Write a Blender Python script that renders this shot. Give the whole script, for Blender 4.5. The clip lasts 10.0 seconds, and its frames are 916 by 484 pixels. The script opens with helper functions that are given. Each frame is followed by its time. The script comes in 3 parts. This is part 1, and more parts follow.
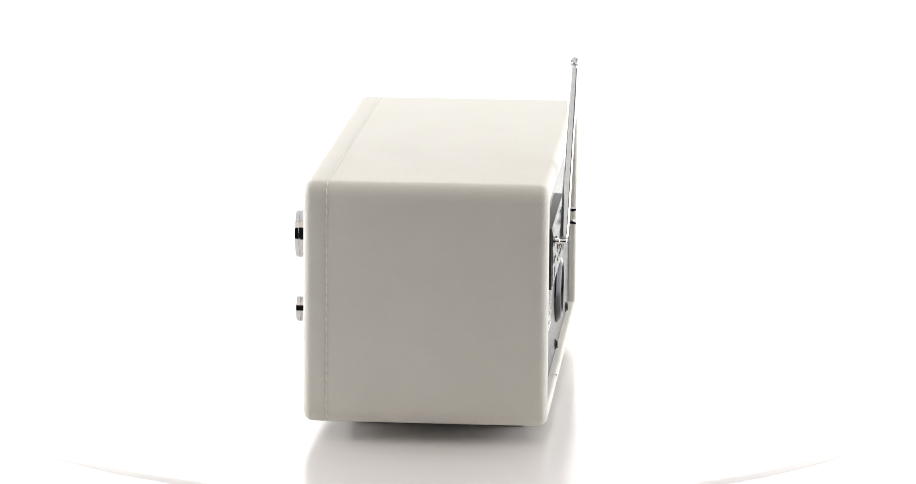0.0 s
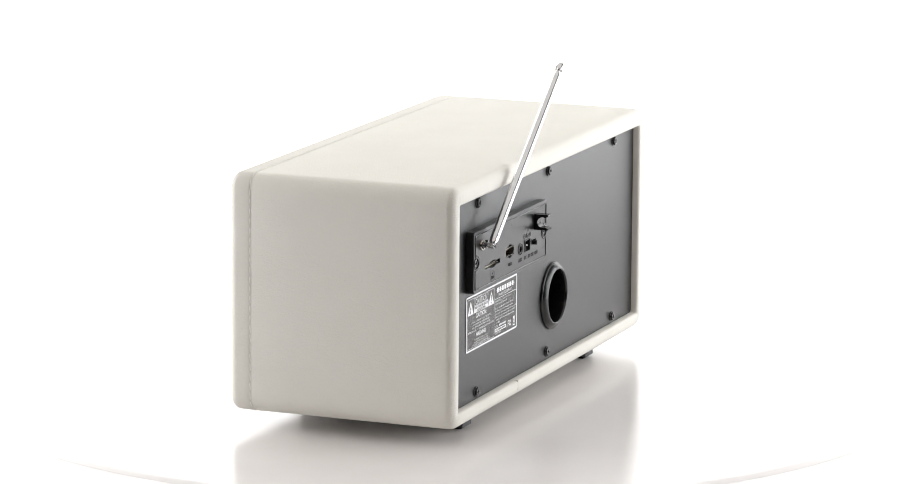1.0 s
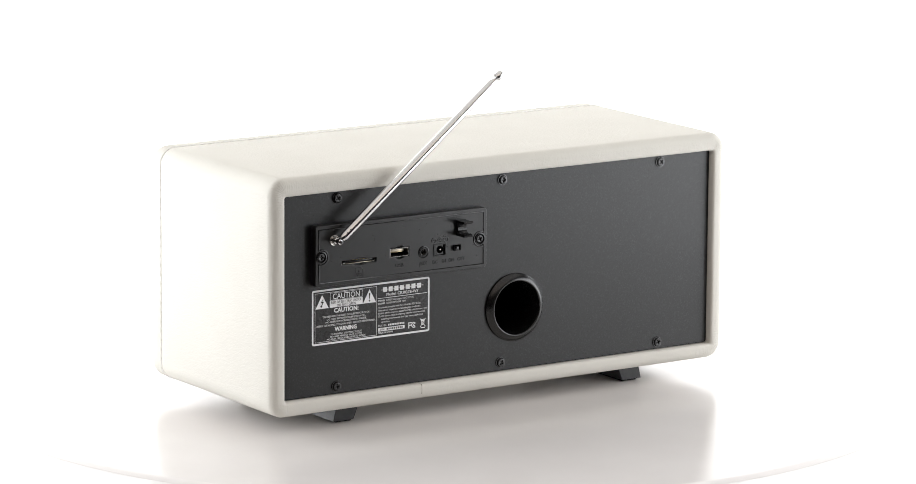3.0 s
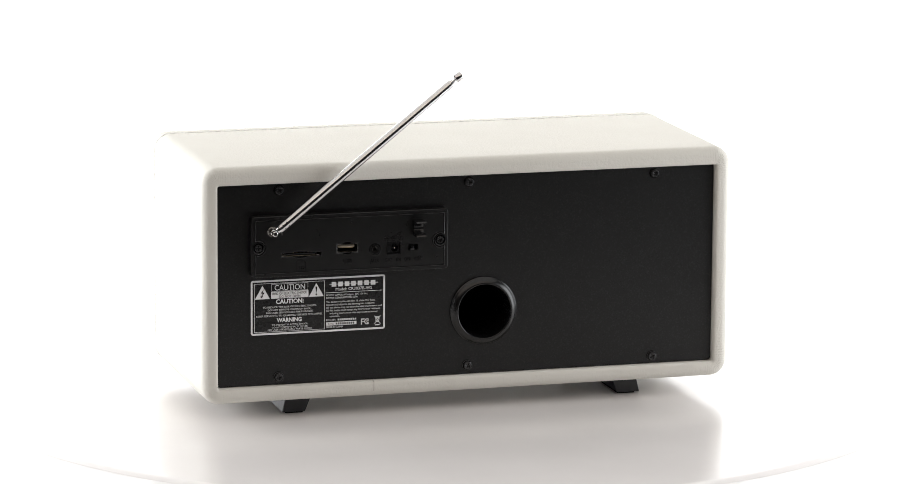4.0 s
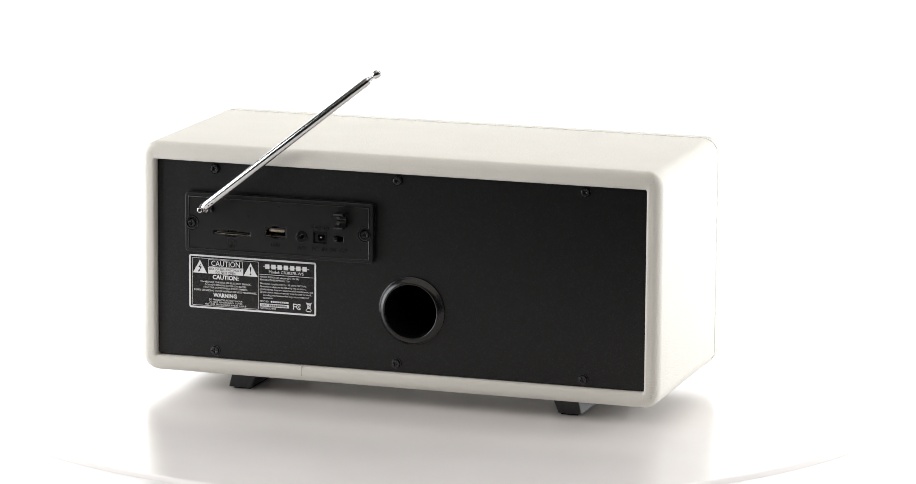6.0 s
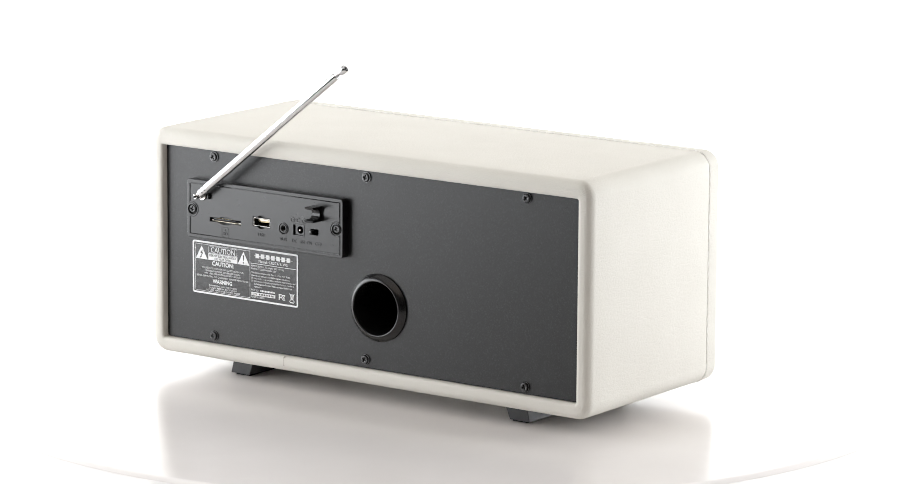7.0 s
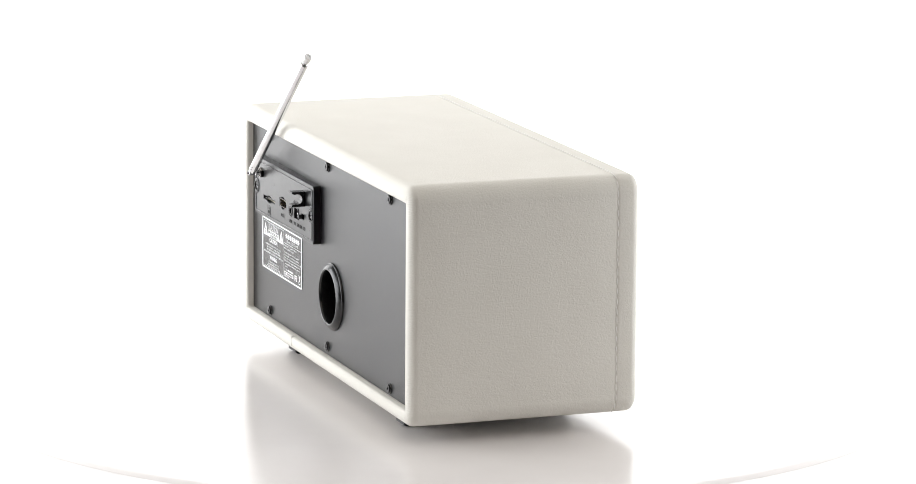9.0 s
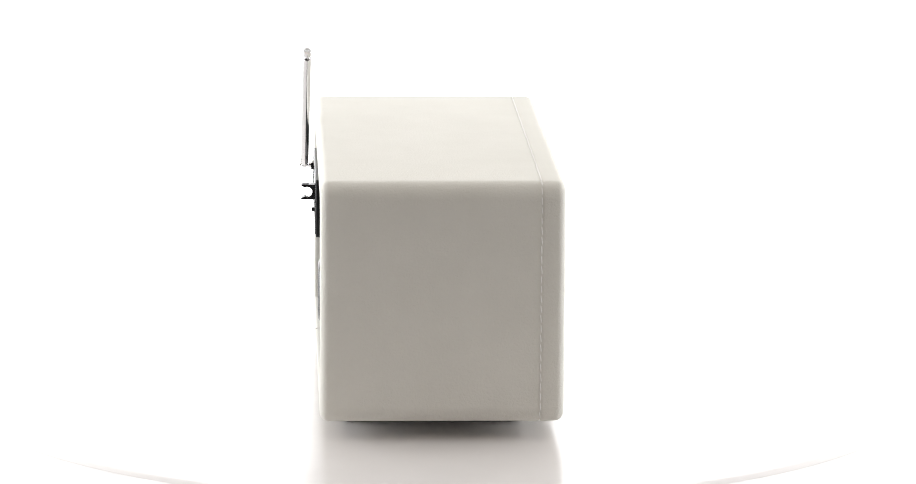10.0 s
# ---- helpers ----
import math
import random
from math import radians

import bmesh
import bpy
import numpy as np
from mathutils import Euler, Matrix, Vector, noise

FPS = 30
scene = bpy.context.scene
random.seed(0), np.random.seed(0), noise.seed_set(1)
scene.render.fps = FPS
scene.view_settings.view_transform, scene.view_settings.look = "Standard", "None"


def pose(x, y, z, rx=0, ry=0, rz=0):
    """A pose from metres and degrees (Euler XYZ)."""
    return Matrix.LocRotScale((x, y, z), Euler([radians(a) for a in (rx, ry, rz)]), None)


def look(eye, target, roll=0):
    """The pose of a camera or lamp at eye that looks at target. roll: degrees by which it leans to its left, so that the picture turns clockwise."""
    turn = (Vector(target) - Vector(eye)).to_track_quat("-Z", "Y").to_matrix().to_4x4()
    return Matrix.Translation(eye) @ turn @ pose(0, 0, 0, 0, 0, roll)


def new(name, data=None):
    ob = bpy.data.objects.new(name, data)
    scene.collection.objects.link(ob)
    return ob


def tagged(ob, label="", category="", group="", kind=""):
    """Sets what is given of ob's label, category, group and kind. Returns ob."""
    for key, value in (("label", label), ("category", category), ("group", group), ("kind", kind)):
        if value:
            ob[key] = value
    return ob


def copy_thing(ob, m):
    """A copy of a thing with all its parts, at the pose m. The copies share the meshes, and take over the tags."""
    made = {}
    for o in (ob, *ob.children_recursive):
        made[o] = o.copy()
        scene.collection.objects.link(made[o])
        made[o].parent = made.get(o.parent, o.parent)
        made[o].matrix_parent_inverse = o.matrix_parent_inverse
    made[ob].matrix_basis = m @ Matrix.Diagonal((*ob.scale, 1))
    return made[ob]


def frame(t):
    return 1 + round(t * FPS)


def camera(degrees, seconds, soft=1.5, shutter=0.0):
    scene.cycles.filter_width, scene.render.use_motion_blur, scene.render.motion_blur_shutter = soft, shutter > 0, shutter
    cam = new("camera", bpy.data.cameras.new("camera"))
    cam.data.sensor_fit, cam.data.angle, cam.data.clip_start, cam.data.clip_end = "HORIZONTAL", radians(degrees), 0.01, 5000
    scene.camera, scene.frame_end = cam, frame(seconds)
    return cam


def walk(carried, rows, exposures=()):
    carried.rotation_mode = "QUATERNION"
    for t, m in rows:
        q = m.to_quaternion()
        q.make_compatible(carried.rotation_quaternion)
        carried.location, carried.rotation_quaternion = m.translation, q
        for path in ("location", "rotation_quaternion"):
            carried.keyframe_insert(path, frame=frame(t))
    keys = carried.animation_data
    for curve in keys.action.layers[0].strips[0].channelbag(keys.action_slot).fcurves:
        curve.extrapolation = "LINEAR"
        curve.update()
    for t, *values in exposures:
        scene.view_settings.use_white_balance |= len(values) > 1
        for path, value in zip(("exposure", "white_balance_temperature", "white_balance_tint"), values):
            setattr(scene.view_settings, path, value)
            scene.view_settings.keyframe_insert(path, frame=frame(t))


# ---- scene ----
# ================= camera: fixed on a tripod =================
cam = camera(12.1464, 10.0, soft=0.6)
EYE = (0.0, -2.8913, 0.6567)
AIM = (EYE[0] + 0.00406, EYE[1] + 0.97636, EYE[2] - 0.18872)
ROLL = 0.411
walk(cam, [(0.0, look(EYE, AIM, ROLL)), (10.0, look(EYE, AIM, ROLL))])

# turntable: degrees at t seconds, steady turn
def turn_at(t):
    return -0.986 - 17.299 * (t - 5.0) - 0.008 * (t - 5.0) ** 2

# ================= light: backlit sweep, side and top softboxes, added front fill ===
world = bpy.data.worlds.new("studio_air")
scene.world = world
world.use_nodes = True
world.node_tree.nodes["Background"].inputs[0].default_value = (0.8, 0.85, 0.9, 1)
world.node_tree.nodes["Background"].inputs[1].default_value = 0.03
scene.view_settings.exposure = 0.0


def softbox(name, eye, target, w, h, power, colour=(1, 0.995, 0.985)):
    d = bpy.data.lights.new(name, "AREA")
    d.shape, d.size, d.size_y, d.energy, d.color = "RECTANGLE", w, h, power, colour
    ob = new(name, d)
    ob.matrix_world = look(eye, target)
    return ob


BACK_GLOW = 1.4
SIDE_WHITE, TOP_WHITE, FRONT_FILL_TINT = (0.955, 0.975, 1.0), (1.0, 0.975, 0.935), (1.0, 0.885, 0.79)
softbox("softbox_left", (-1.20, 0.16, 0.22), (0, 0.16, 0.12), 1.5, 1.0, 26.8, SIDE_WHITE)
softbox("softbox_right", (1.20, 0.16, 0.22), (0, 0.16, 0.12), 1.5, 1.0, 22.4, SIDE_WHITE)
softbox("softbox_top", (0, 0.02, 1.62), (0, 0.06, 0.1), 3.0, 1.9, 14.6, TOP_WHITE)
# added fill lamp: stands in for warm bounce on sides facing the camera
softbox("warm_front_fill", (0, -1.30, 1.30), (0, 0.0, 0.1), 3.0, 0.9, 7.9, FRONT_FILL_TINT)

# ================= materials =================
def material(name):
    m = bpy.data.materials.new(name)
    m.use_nodes = True
    nt = m.node_tree
    return m, nt, nt.nodes["Principled BSDF"]


def put(nt, kind, **values):
    n = nt.nodes.new(kind)
    for k, v in values.items():
        n.inputs[k.replace("_", " ")].default_value = v
    return n


def coords(nt, scale=(1, 1, 1)):
    c = nt.nodes.new("ShaderNodeTexCoord")
    mp = nt.nodes.new("ShaderNodeMapping")
    mp.inputs["Scale"].default_value = scale
    nt.links.new(c.outputs["Object"], mp.inputs["Vector"])
    return mp.outputs["Vector"]


def ramp(nt, fac, lo, hi, a=0.35, b=0.65):
    r = nt.nodes.new("ShaderNodeValToRGB")
    r.color_ramp.elements[0].position, r.color_ramp.elements[1].position = a, b
    r.color_ramp.elements[0].color, r.color_ramp.elements[1].color = (*lo, 1), (*hi, 1)
    nt.links.new(fac, r.inputs["Fac"])
    return r.outputs["Color"]


def noise_tex(nt, vec, scale, detail=4.0, rough=0.55):
    n = put(nt, "ShaderNodeTexNoise", Scale=scale, Detail=detail, Roughness=rough)
    nt.links.new(vec, n.inputs["Vector"])
    return n.outputs["Fac"]


def bumped(nt, bsdf, height, strength, dist, below=None):
    b = put(nt, "ShaderNodeBump", Strength=strength, Distance=dist)
    nt.links.new(height, b.inputs["Height"])
    if below is not None:
        nt.links.new(below, b.inputs["Normal"])
    nt.links.new(b.outputs["Normal"], bsdf.inputs["Normal"])
    return b.outputs["Normal"]


def leather_mat(name, lo, hi):
    m, nt, b = material(name)
    v = coords(nt)
    col = ramp(nt, noise_tex(nt, v, 28, 3), lo, hi, 0.3, 0.7)
    nt.links.new(col, b.inputs["Base Color"])
    b.inputs["Roughness"].default_value = 0.70
    b.inputs["Specular IOR Level"].default_value = 0.10
    # pebbled grain: fine wrinkles over rounded cells
    warp = put(nt, "ShaderNodeTexNoise", Scale=260.0, Detail=2.0)
    nt.links.new(v, warp.inputs["Vector"])
    mix = nt.nodes.new("ShaderNodeMixRGB")
    mix.inputs["Fac"].default_value = 0.006
    nt.links.new(v, mix.inputs[1])
    nt.links.new(warp.outputs["Color"], mix.inputs[2])
    cell = put(nt, "ShaderNodeTexVoronoi", Scale=750.0)
    cell.feature = "SMOOTH_F1"
    nt.links.new(mix.outputs["Color"], cell.inputs["Vector"])
    n1 = bumped(nt, b, cell.outputs["Distance"], 0.36, 0.0005)
    v2 = coords(nt, (1, 0.30, 1))
    n2 = bumped(nt, b, noise_tex(nt, v2, 520, 3, 0.6), 0.32, 0.0005, n1)
    bumped(nt, b, noise_tex(nt, v, 26, 2), 0.04, 0.003, n2)
    return m


def plain_mat(name, lo, hi, rough=0.4, spec=0.5, metal=0.0, scale=60, grain=0.0, grain_scale=900, stretch=(1, 1, 1), rvar=0.08, band=(0.35, 0.65)):
    m, nt, b = material(name)
    v = coords(nt, stretch)
    f = noise_tex(nt, v, scale, 5)
    nt.links.new(ramp(nt, f, lo, hi, *band), b.inputs["Base Color"])
    b.inputs["Metallic"].default_value = metal
    b.inputs["Specular IOR Level"].default_value = spec
    rr = put(nt, "ShaderNodeMapRange")
    rr.inputs["To Min"].default_value, rr.inputs["To Max"].default_value = rough - rvar, rough + rvar
    nt.links.new(noise_tex(nt, v, scale * 2.3, 3), rr.inputs["Value"])
    nt.links.new(rr.outputs["Result"], b.inputs["Roughness"])
    if grain:
        bumped(nt, b, noise_tex(nt, v, grain_scale, 3, 0.6), grain, 0.0004)
    return m


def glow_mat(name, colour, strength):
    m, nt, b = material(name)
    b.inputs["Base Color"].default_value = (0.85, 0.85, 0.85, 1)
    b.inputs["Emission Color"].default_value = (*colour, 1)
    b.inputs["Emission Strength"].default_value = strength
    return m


LEATHER = leather_mat("cream_leatherette", (0.706, 0.688, 0.634), (0.728, 0.710, 0.657))
THREAD = plain_mat("cream_thread", (0.86, 0.85, 0.82), (0.90, 0.89, 0.87), 0.7, 0.2, scale=400)
SEAM = plain_mat("seam_shadow_line", (0.40, 0.37, 0.32), (0.50, 0.47, 0.42), 0.8, 0.2, scale=200)
PANEL = plain_mat("black_vinyl_board", (0.0020, 0.0020, 0.0022), (0.0200, 0.0200, 0.0212), 0.31, 0.47, scale=1100, grain=0.30, grain_scale=1700, rvar=0.10, band=(0.52, 0.78))
PLASTIC = plain_mat("black_moulded_plastic", (0.0042, 0.0042, 0.0045), (0.0066, 0.0066, 0.0069), 0.29, 0.54, scale=120, grain=0.06, grain_scale=2600, rvar=0.04)
SATIN = plain_mat("black_satin_plastic", (0.006, 0.006, 0.0065), (0.010, 0.010, 0.011), 0.22, 0.5, scale=150, rvar=0.05)
FOOT = plain_mat("grey_black_foot_plastic", (0.018, 0.018, 0.02), (0.026, 0.026, 0.028), 0.42, 0.5, scale=150, grain=0.1, grain_scale=2000)
HOLE = plain_mat("deep_black", (0.002, 0.002, 0.002), (0.003, 0.003, 0.003), 0.8, 0.1)
SCREW = plain_mat("black_oxide_steel", (0.010, 0.010, 0.011), (0.018, 0.018, 0.019), 0.22, 0.6, scale=300, rvar=0.06)
CHROME = plain_mat("polished_chrome", (0.68, 0.68, 0.69), (0.74, 0.74, 0.75), 0.09, 0.5, 1.0, scale=200, rvar=0.03)
ROD = plain_mat("satin_chrome", (0.70, 0.70, 0.71), (0.75, 0.75, 0.76), 0.18, 0.5, 1.0, scale=200, rvar=0.04)
PORT_BLACK = plain_mat("black_port_plastic", (0.003, 0.003, 0.0033), (0.006, 0.006, 0.0065), 0.25, 0.55, scale=150, rvar=0.04)
NICKEL = plain_mat("dull_nickel", (0.34, 0.33, 0.31), (0.44, 0.42, 0.40), 0.25, 0.5, 1.0, scale=300)
TONGUE = plain_mat("tarnished_tongue_metal", (0.42, 0.37, 0.28), (0.55, 0.50, 0.40), 0.35, 0.5, 1.0, scale=300)
WASHER = plain_mat("glossy_black_washer", (0.012, 0.012, 0.013), (0.02, 0.02, 0.021), 0.12, 1.0, scale=300, rvar=0.03)
BRASS = plain_mat("brass_contact", (0.50, 0.40, 0.22), (0.60, 0.50, 0.30), 0.3, 0.5, 1.0, scale=300)
INK_WHITE = plain_mat("white_label_ink", (0.78, 0.78, 0.79), (0.83, 0.83, 0.84), 0.42, 0.4, scale=200)
LABEL_BLACK = plain_mat("black_label_film", (0.0035, 0.0035, 0.004), (0.006, 0.006, 0.006), 0.27, 0.55, scale=150, grain=0.7, grain_scale=70, rvar=0.03)
DISC = plain_mat("white_acrylic", (0.785, 0.757, 0.745), (0.812, 0.784, 0.772), 0.19, 0.40, scale=12, rvar=0.02)
SWEEP = plain_mat("white_sweep_sheet", (0.74, 0.722, 0.714), (0.77, 0.752, 0.744), 0.30, 0.5, scale=5, rvar=0.04)
# emission on the sheet itself stands in for lamps behind it
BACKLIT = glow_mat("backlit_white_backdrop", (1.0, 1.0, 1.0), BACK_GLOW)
DARK = plain_mat("dark_studio_paint", (0.018, 0.018, 0.018), (0.026, 0.026, 0.026), 0.8, 0.2, scale=4)

# ================= mesh helpers =================
def smooth(me, angle=0.6):
    for p in me.polygons:
        p.use_smooth = True
    bm = bmesh.new()
    bm.from_mesh(me)
    for e in bm.edges:
        if len(e.link_faces) == 2 and e.calc_face_angle(0) > angle:
            e.smooth = False
    bm.to_mesh(me)
    bm.free()


def part(name, bm, mat, parent, label="", angle=0.6):
    if isinstance(bm, bpy.types.Mesh):
        me, angle = bm, min(angle, 0.15)
    else:
        me = bpy.data.meshes.new(name)
        bmesh.ops.recalc_face_normals(bm, faces=bm.faces)
        bm.to_mesh(me)
        bm.free()
    smooth(me, angle)
    me.materials.clear()
    me.materials.append(mat)
    ob = new(name, me)
    ob.parent = parent
    if label:
        tagged(ob, label)
    return ob


def rounded(w, h, r, cx=0.0, cz=0.0, n=6):
    pts = []
    r = max(r, 1e-5)
    for k, (sx, sz) in enumerate(((1, 1), (-1, 1), (-1, -1), (1, -1))):
        for i in range(n + 1):
            a = math.pi / 2 * (k + i / n)
            pts.append((cx + sx * (w / 2 - r) + r * math.cos(a), cz + sz * (h / 2 - r) + r * math.sin(a)))
    return pts


def circle(cx, cz, r, n=24):
    return [(cx + r * math.cos(2 * math.pi * i / n), cz + r * math.sin(2 * math.pi * i / n)) for i in range(n)]


def loft(rings, close_start=False, close_end=False):
    """Skin over rings of equal count, each a list of 3D points."""
    bm = bmesh.new()
    vs = [[bm.verts.new(p) for p in ring] for ring in rings]
    for a, b in zip(vs, vs[1:]):
        for i in range(len(a)):
            j = (i + 1) % len(a)
            bm.faces.new((a[i], a[j], b[j], b[i]))
    if close_start:
        bm.faces.new(vs[0])
    if close_end:
        bm.faces.new(vs[-1])
    return bm


def at_y(pts, y):
    return [(x, y, z) for x, z in pts]


def cut_sheet(outlines, y_face, thick, bevel=0.0):
    """A sheet facing -y, filled from an outline with holes, front face at y_face."""
    cu = bpy.data.curves.new("cut", "CURVE")
    cu.dimensions, cu.fill_mode = "2D", "BOTH"
    cu.extrude, cu.bevel_depth, cu.bevel_resolution = thick / 2 - bevel, bevel, 2
    cu.offset = -bevel
    for o in outlines:
        s = cu.splines.new("POLY")
        s.points.add(len(o) - 1)
        for p, (x, z) in zip(s.points, o):
            p.co = (x, z, 0, 1)
        s.use_cyclic_u = True
    ob = bpy.data.objects.new("cut", cu)
    me = bpy.data.meshes.new_from_object(ob)
    bpy.data.objects.remove(ob)
    me.transform(Matrix.Translation((0, y_face + thick / 2, 0)) @ Matrix.Rotation(math.pi / 2, 4, "X"))
    bm = bmesh.new()
    bm.from_mesh(me)
    bmesh.ops.remove_doubles(bm, verts=bm.verts, dist=1e-6)
    bm.to_mesh(me)
    bm.free()
    return me


def lathe_y(profile, cx, cz, n=32, cap_last=True):
    """Turned about an axis along y; profile rows of (radius, y)."""
    rings = [at_y(circle(cx, cz, max(r, 1e-5), n), y) for r, y in profile]
    return loft(rings, False, cap_last)


def block(x0, x1, y0, y1, z0, z1, bevel=0.0003, seg=2):
    bm = bmesh.new()
    bmesh.ops.create_cube(bm, size=1)
    bmesh.ops.transform(bm, verts=bm.verts, matrix=Matrix.Translation(((x0 + x1) / 2, (y0 + y1) / 2, (z0 + z1) / 2)) @ Matrix.Diagonal((x1 - x0, y1 - y0, z1 - z0, 1)))
    if bevel:
        bmesh.ops.bevel(bm, geom=bm.edges[:], offset=bevel, segments=seg, affect="EDGES", profile=0.5)
    return bm


def rod(a, b, profile, n=24, caps=True):
    """Turned along the line a-b; profile rows of (distance from a, radius)."""
    a, b = Vector(a), Vector(b)
    w = (b - a).normalized()
    u = w.orthogonal().normalized()
    v = w.cross(u)
    rings = [[a + w * d + (u * math.cos(2 * math.pi * i / n) + v * math.sin(2 * math.pi * i / n)) * r for i in range(n)] for d, r in profile]
    return loft(rings, caps, caps)


def lettering(text, x, z, height, y, width=None, align="LEFT", thick=0.00004, bold=0.0):
    """Built-in font as mesh facing -y; height is the capitals' height; width squeezes the line to that length."""
    cu = bpy.data.curves.new("text", "FONT")
    cu.body, cu.size, cu.align_x, cu.extrude, cu.resolution_u, cu.offset = text, height / 0.70, "LEFT", thick, 2, bold
    ob = bpy.data.objects.new("text", cu)
    me = bpy.data.meshes.new_from_object(ob)
    bpy.data.objects.remove(ob)
    xs = [v.co.x for v in me.vertices]
    x0, x1 = min(xs), max(xs)
    k = (width / (x1 - x0)) if width else 1.0
    left = x - {"LEFT": 0.0, "CENTER": 0.5, "RIGHT": 1.0}[align] * (x1 - x0) * k
    me.transform(Matrix.Translation((left, y, z)) @ Matrix.Rotation(math.pi / 2, 4, "X") @ Matrix.Diagonal((k, 1, 1, 1)) @ Matrix.Translation((-x0, 0, 0)))
    return me


# ================= the studio =================
def room_shell():
    rows = (("wall_left", (-2.6, -2.5, -3.6, 2.1, -0.95, 2.4)), ("wall_right", (2.5, 2.6, -3.6, 2.1, -0.95, 2.4)),
            ("wall_back", (-2.5, 2.5, 2.0, 2.1, -0.95, 2.4)), ("wall_front", (-2.5, 2.5, -3.6, -3.5, -0.95, 2.4)),
            ("ceiling", (-2.6, 2.6, -3.6, 2.1, 2.4, 2.5)), ("floor", (-2.6, 2.6, -3.6, 2.1, -1.05, -0.95)))
    for name, b in rows:
        ob = part(name, block(*b, bevel=0), DARK, None)
        tagged(ob, "plain dark grey studio " + name.split("_")[0] + " around the set", name.split("_")[0], kind="structure")


room_shell()

# white sheet: table level, curved up at the back
def sweep():
    flat = [(-0.42, -0.0022), (0.62, -0.0022)]
    prof = [(0.621, -0.0022)]
    r = 0.35
    for i in range(1, 13):
        a = math.pi / 2 * i / 12
        prof.append((0.621 + r * math.sin(a), -0.0022 + r * (1 - math.cos(a))))
    prof.append((0.971, 1.7))

    def sheet(line, half, thick):
        rings = [[(-half, y, z), (half, y, z), (half, y + thick * 0.5, z - thick), (-half, y + thick * 0.5, z - thick)] for y, z in line]
        return loft(rings, True, True)

    ob = part("sweep", sheet(flat, 0.56, 0.006), SWEEP, None)
    tagged(ob, "smooth glossy white table sheet around the turntable", "table sheet", kind="structure")
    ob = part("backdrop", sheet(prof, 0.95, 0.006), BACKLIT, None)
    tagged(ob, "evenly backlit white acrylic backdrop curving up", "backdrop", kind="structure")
    ob = part("table", block(-0.50, 0.50, -0.36, 0.60, -0.95, -0.0083, bevel=0.004), SWEEP, None)
    tagged(ob, "plain white studio table under the white sheet", "table", kind="structure")


sweep()

def build_turntable():
    R = 0.326
    table = tagged(new("turntable"), "round glossy white acrylic turntable disc under the radio", "turntable")

    def turned(prof):
        return loft([[(r * math.cos(2 * math.pi * i / 192), r * math.sin(2 * math.pi * i / 192), z) for i in range(192)] for r, z in prof], True, True)

    # a thin plate with a shallow sloping edge, proud of the sheet by the thickness of a card, over a slim bearing ring
    part("disc", turned([(0.02, -0.0018), (R - 0.0040, -0.0018), (R - 0.0038, -0.0021), (R + 0.0022, -0.0021), (R - 0.0010, -0.0009), (R - 0.0030, -0.0002), (R - 0.0050, 0.0), (R * 0.5, 0.0)]), DISC, table, "glossy white acrylic top plate")
    part("bearing_ring", turned([(0.02, -0.00215), (R - 0.02, -0.00215), (R - 0.02, -0.00185), (0.02, -0.00185)]), DISC, table)
    return table


turntable = build_turntable()

# ================= the radio =================
CX = -0.0035            # middle of the case
W, H, Y0, Y1 = 0.3660, 0.1583, -0.0845, 0.0735
ZB, ZT = 0.0123, 0.1706
CZ = (ZB + ZT) / 2
PANEL_Y = -0.0795
PLATE_Y = -0.0850
SEAM_Y = 0.0580

radio = new("radio")
tagged(radio, "cream leatherette table radio with black back panel, on white turntable", "radio")

# case: wrapped shell, open at the back, with the wrapping gathered in pleats at the corners of the rim
PLEAT_RUN, PLEAT_STEPS, PLEAT_ARC = 0.017, 44, 40


def case_outline(w, h, r):
    """Rounded rectangle with close points near its corners; per corner a run in, the arc and a run out."""
    pts = []
    for k, (sx, sz) in enumerate(((1, 1), (-1, 1), (-1, -1), (1, -1))):
        cx, cz = sx * (w / 2 - r), sz * (h / 2 - r)
        row = []
        a0 = math.pi / 2 * k
        for i in range(PLEAT_STEPS, 0, -1):
            d = PLEAT_RUN * i / PLEAT_STEPS
            row.append((cx + r * math.cos(a0) + d * math.sin(a0), cz + r * math.sin(a0) - d * math.cos(a0)))
        for i in range(PLEAT_ARC + 1):
            a = a0 + math.pi / 2 * i / PLEAT_ARC
            row.append((cx + r * math.cos(a), cz + r * math.sin(a)))
        a1 = a0 + math.pi / 2
        for i in range(1, PLEAT_STEPS + 1):
            d = PLEAT_RUN * i / PLEAT_STEPS
            row.append((cx + r * math.cos(a1) - d * math.sin(a1), cz + r * math.sin(a1) + d * math.cos(a1)))
        pts += row
    return pts


def pleat_heights():
    rnd = random.Random(11)
    per = 2 * PLEAT_STEPS + PLEAT_ARC + 1
    rows = []
    for _ in range(4):
        phase, high = 0.0, 1.0
        for i in range(per):
            u = (i - per / 2) / (per / 2)
            if i % 4 == 0:
                high = rnd.uniform(0.35, 1.0)
            phase += rnd.uniform(1.1, 1.7)
            rows.append(math.sin(phase) * high * max(0.0, 1 - u * u) ** 2)
    return rows


PLEATS = pleat_heights()


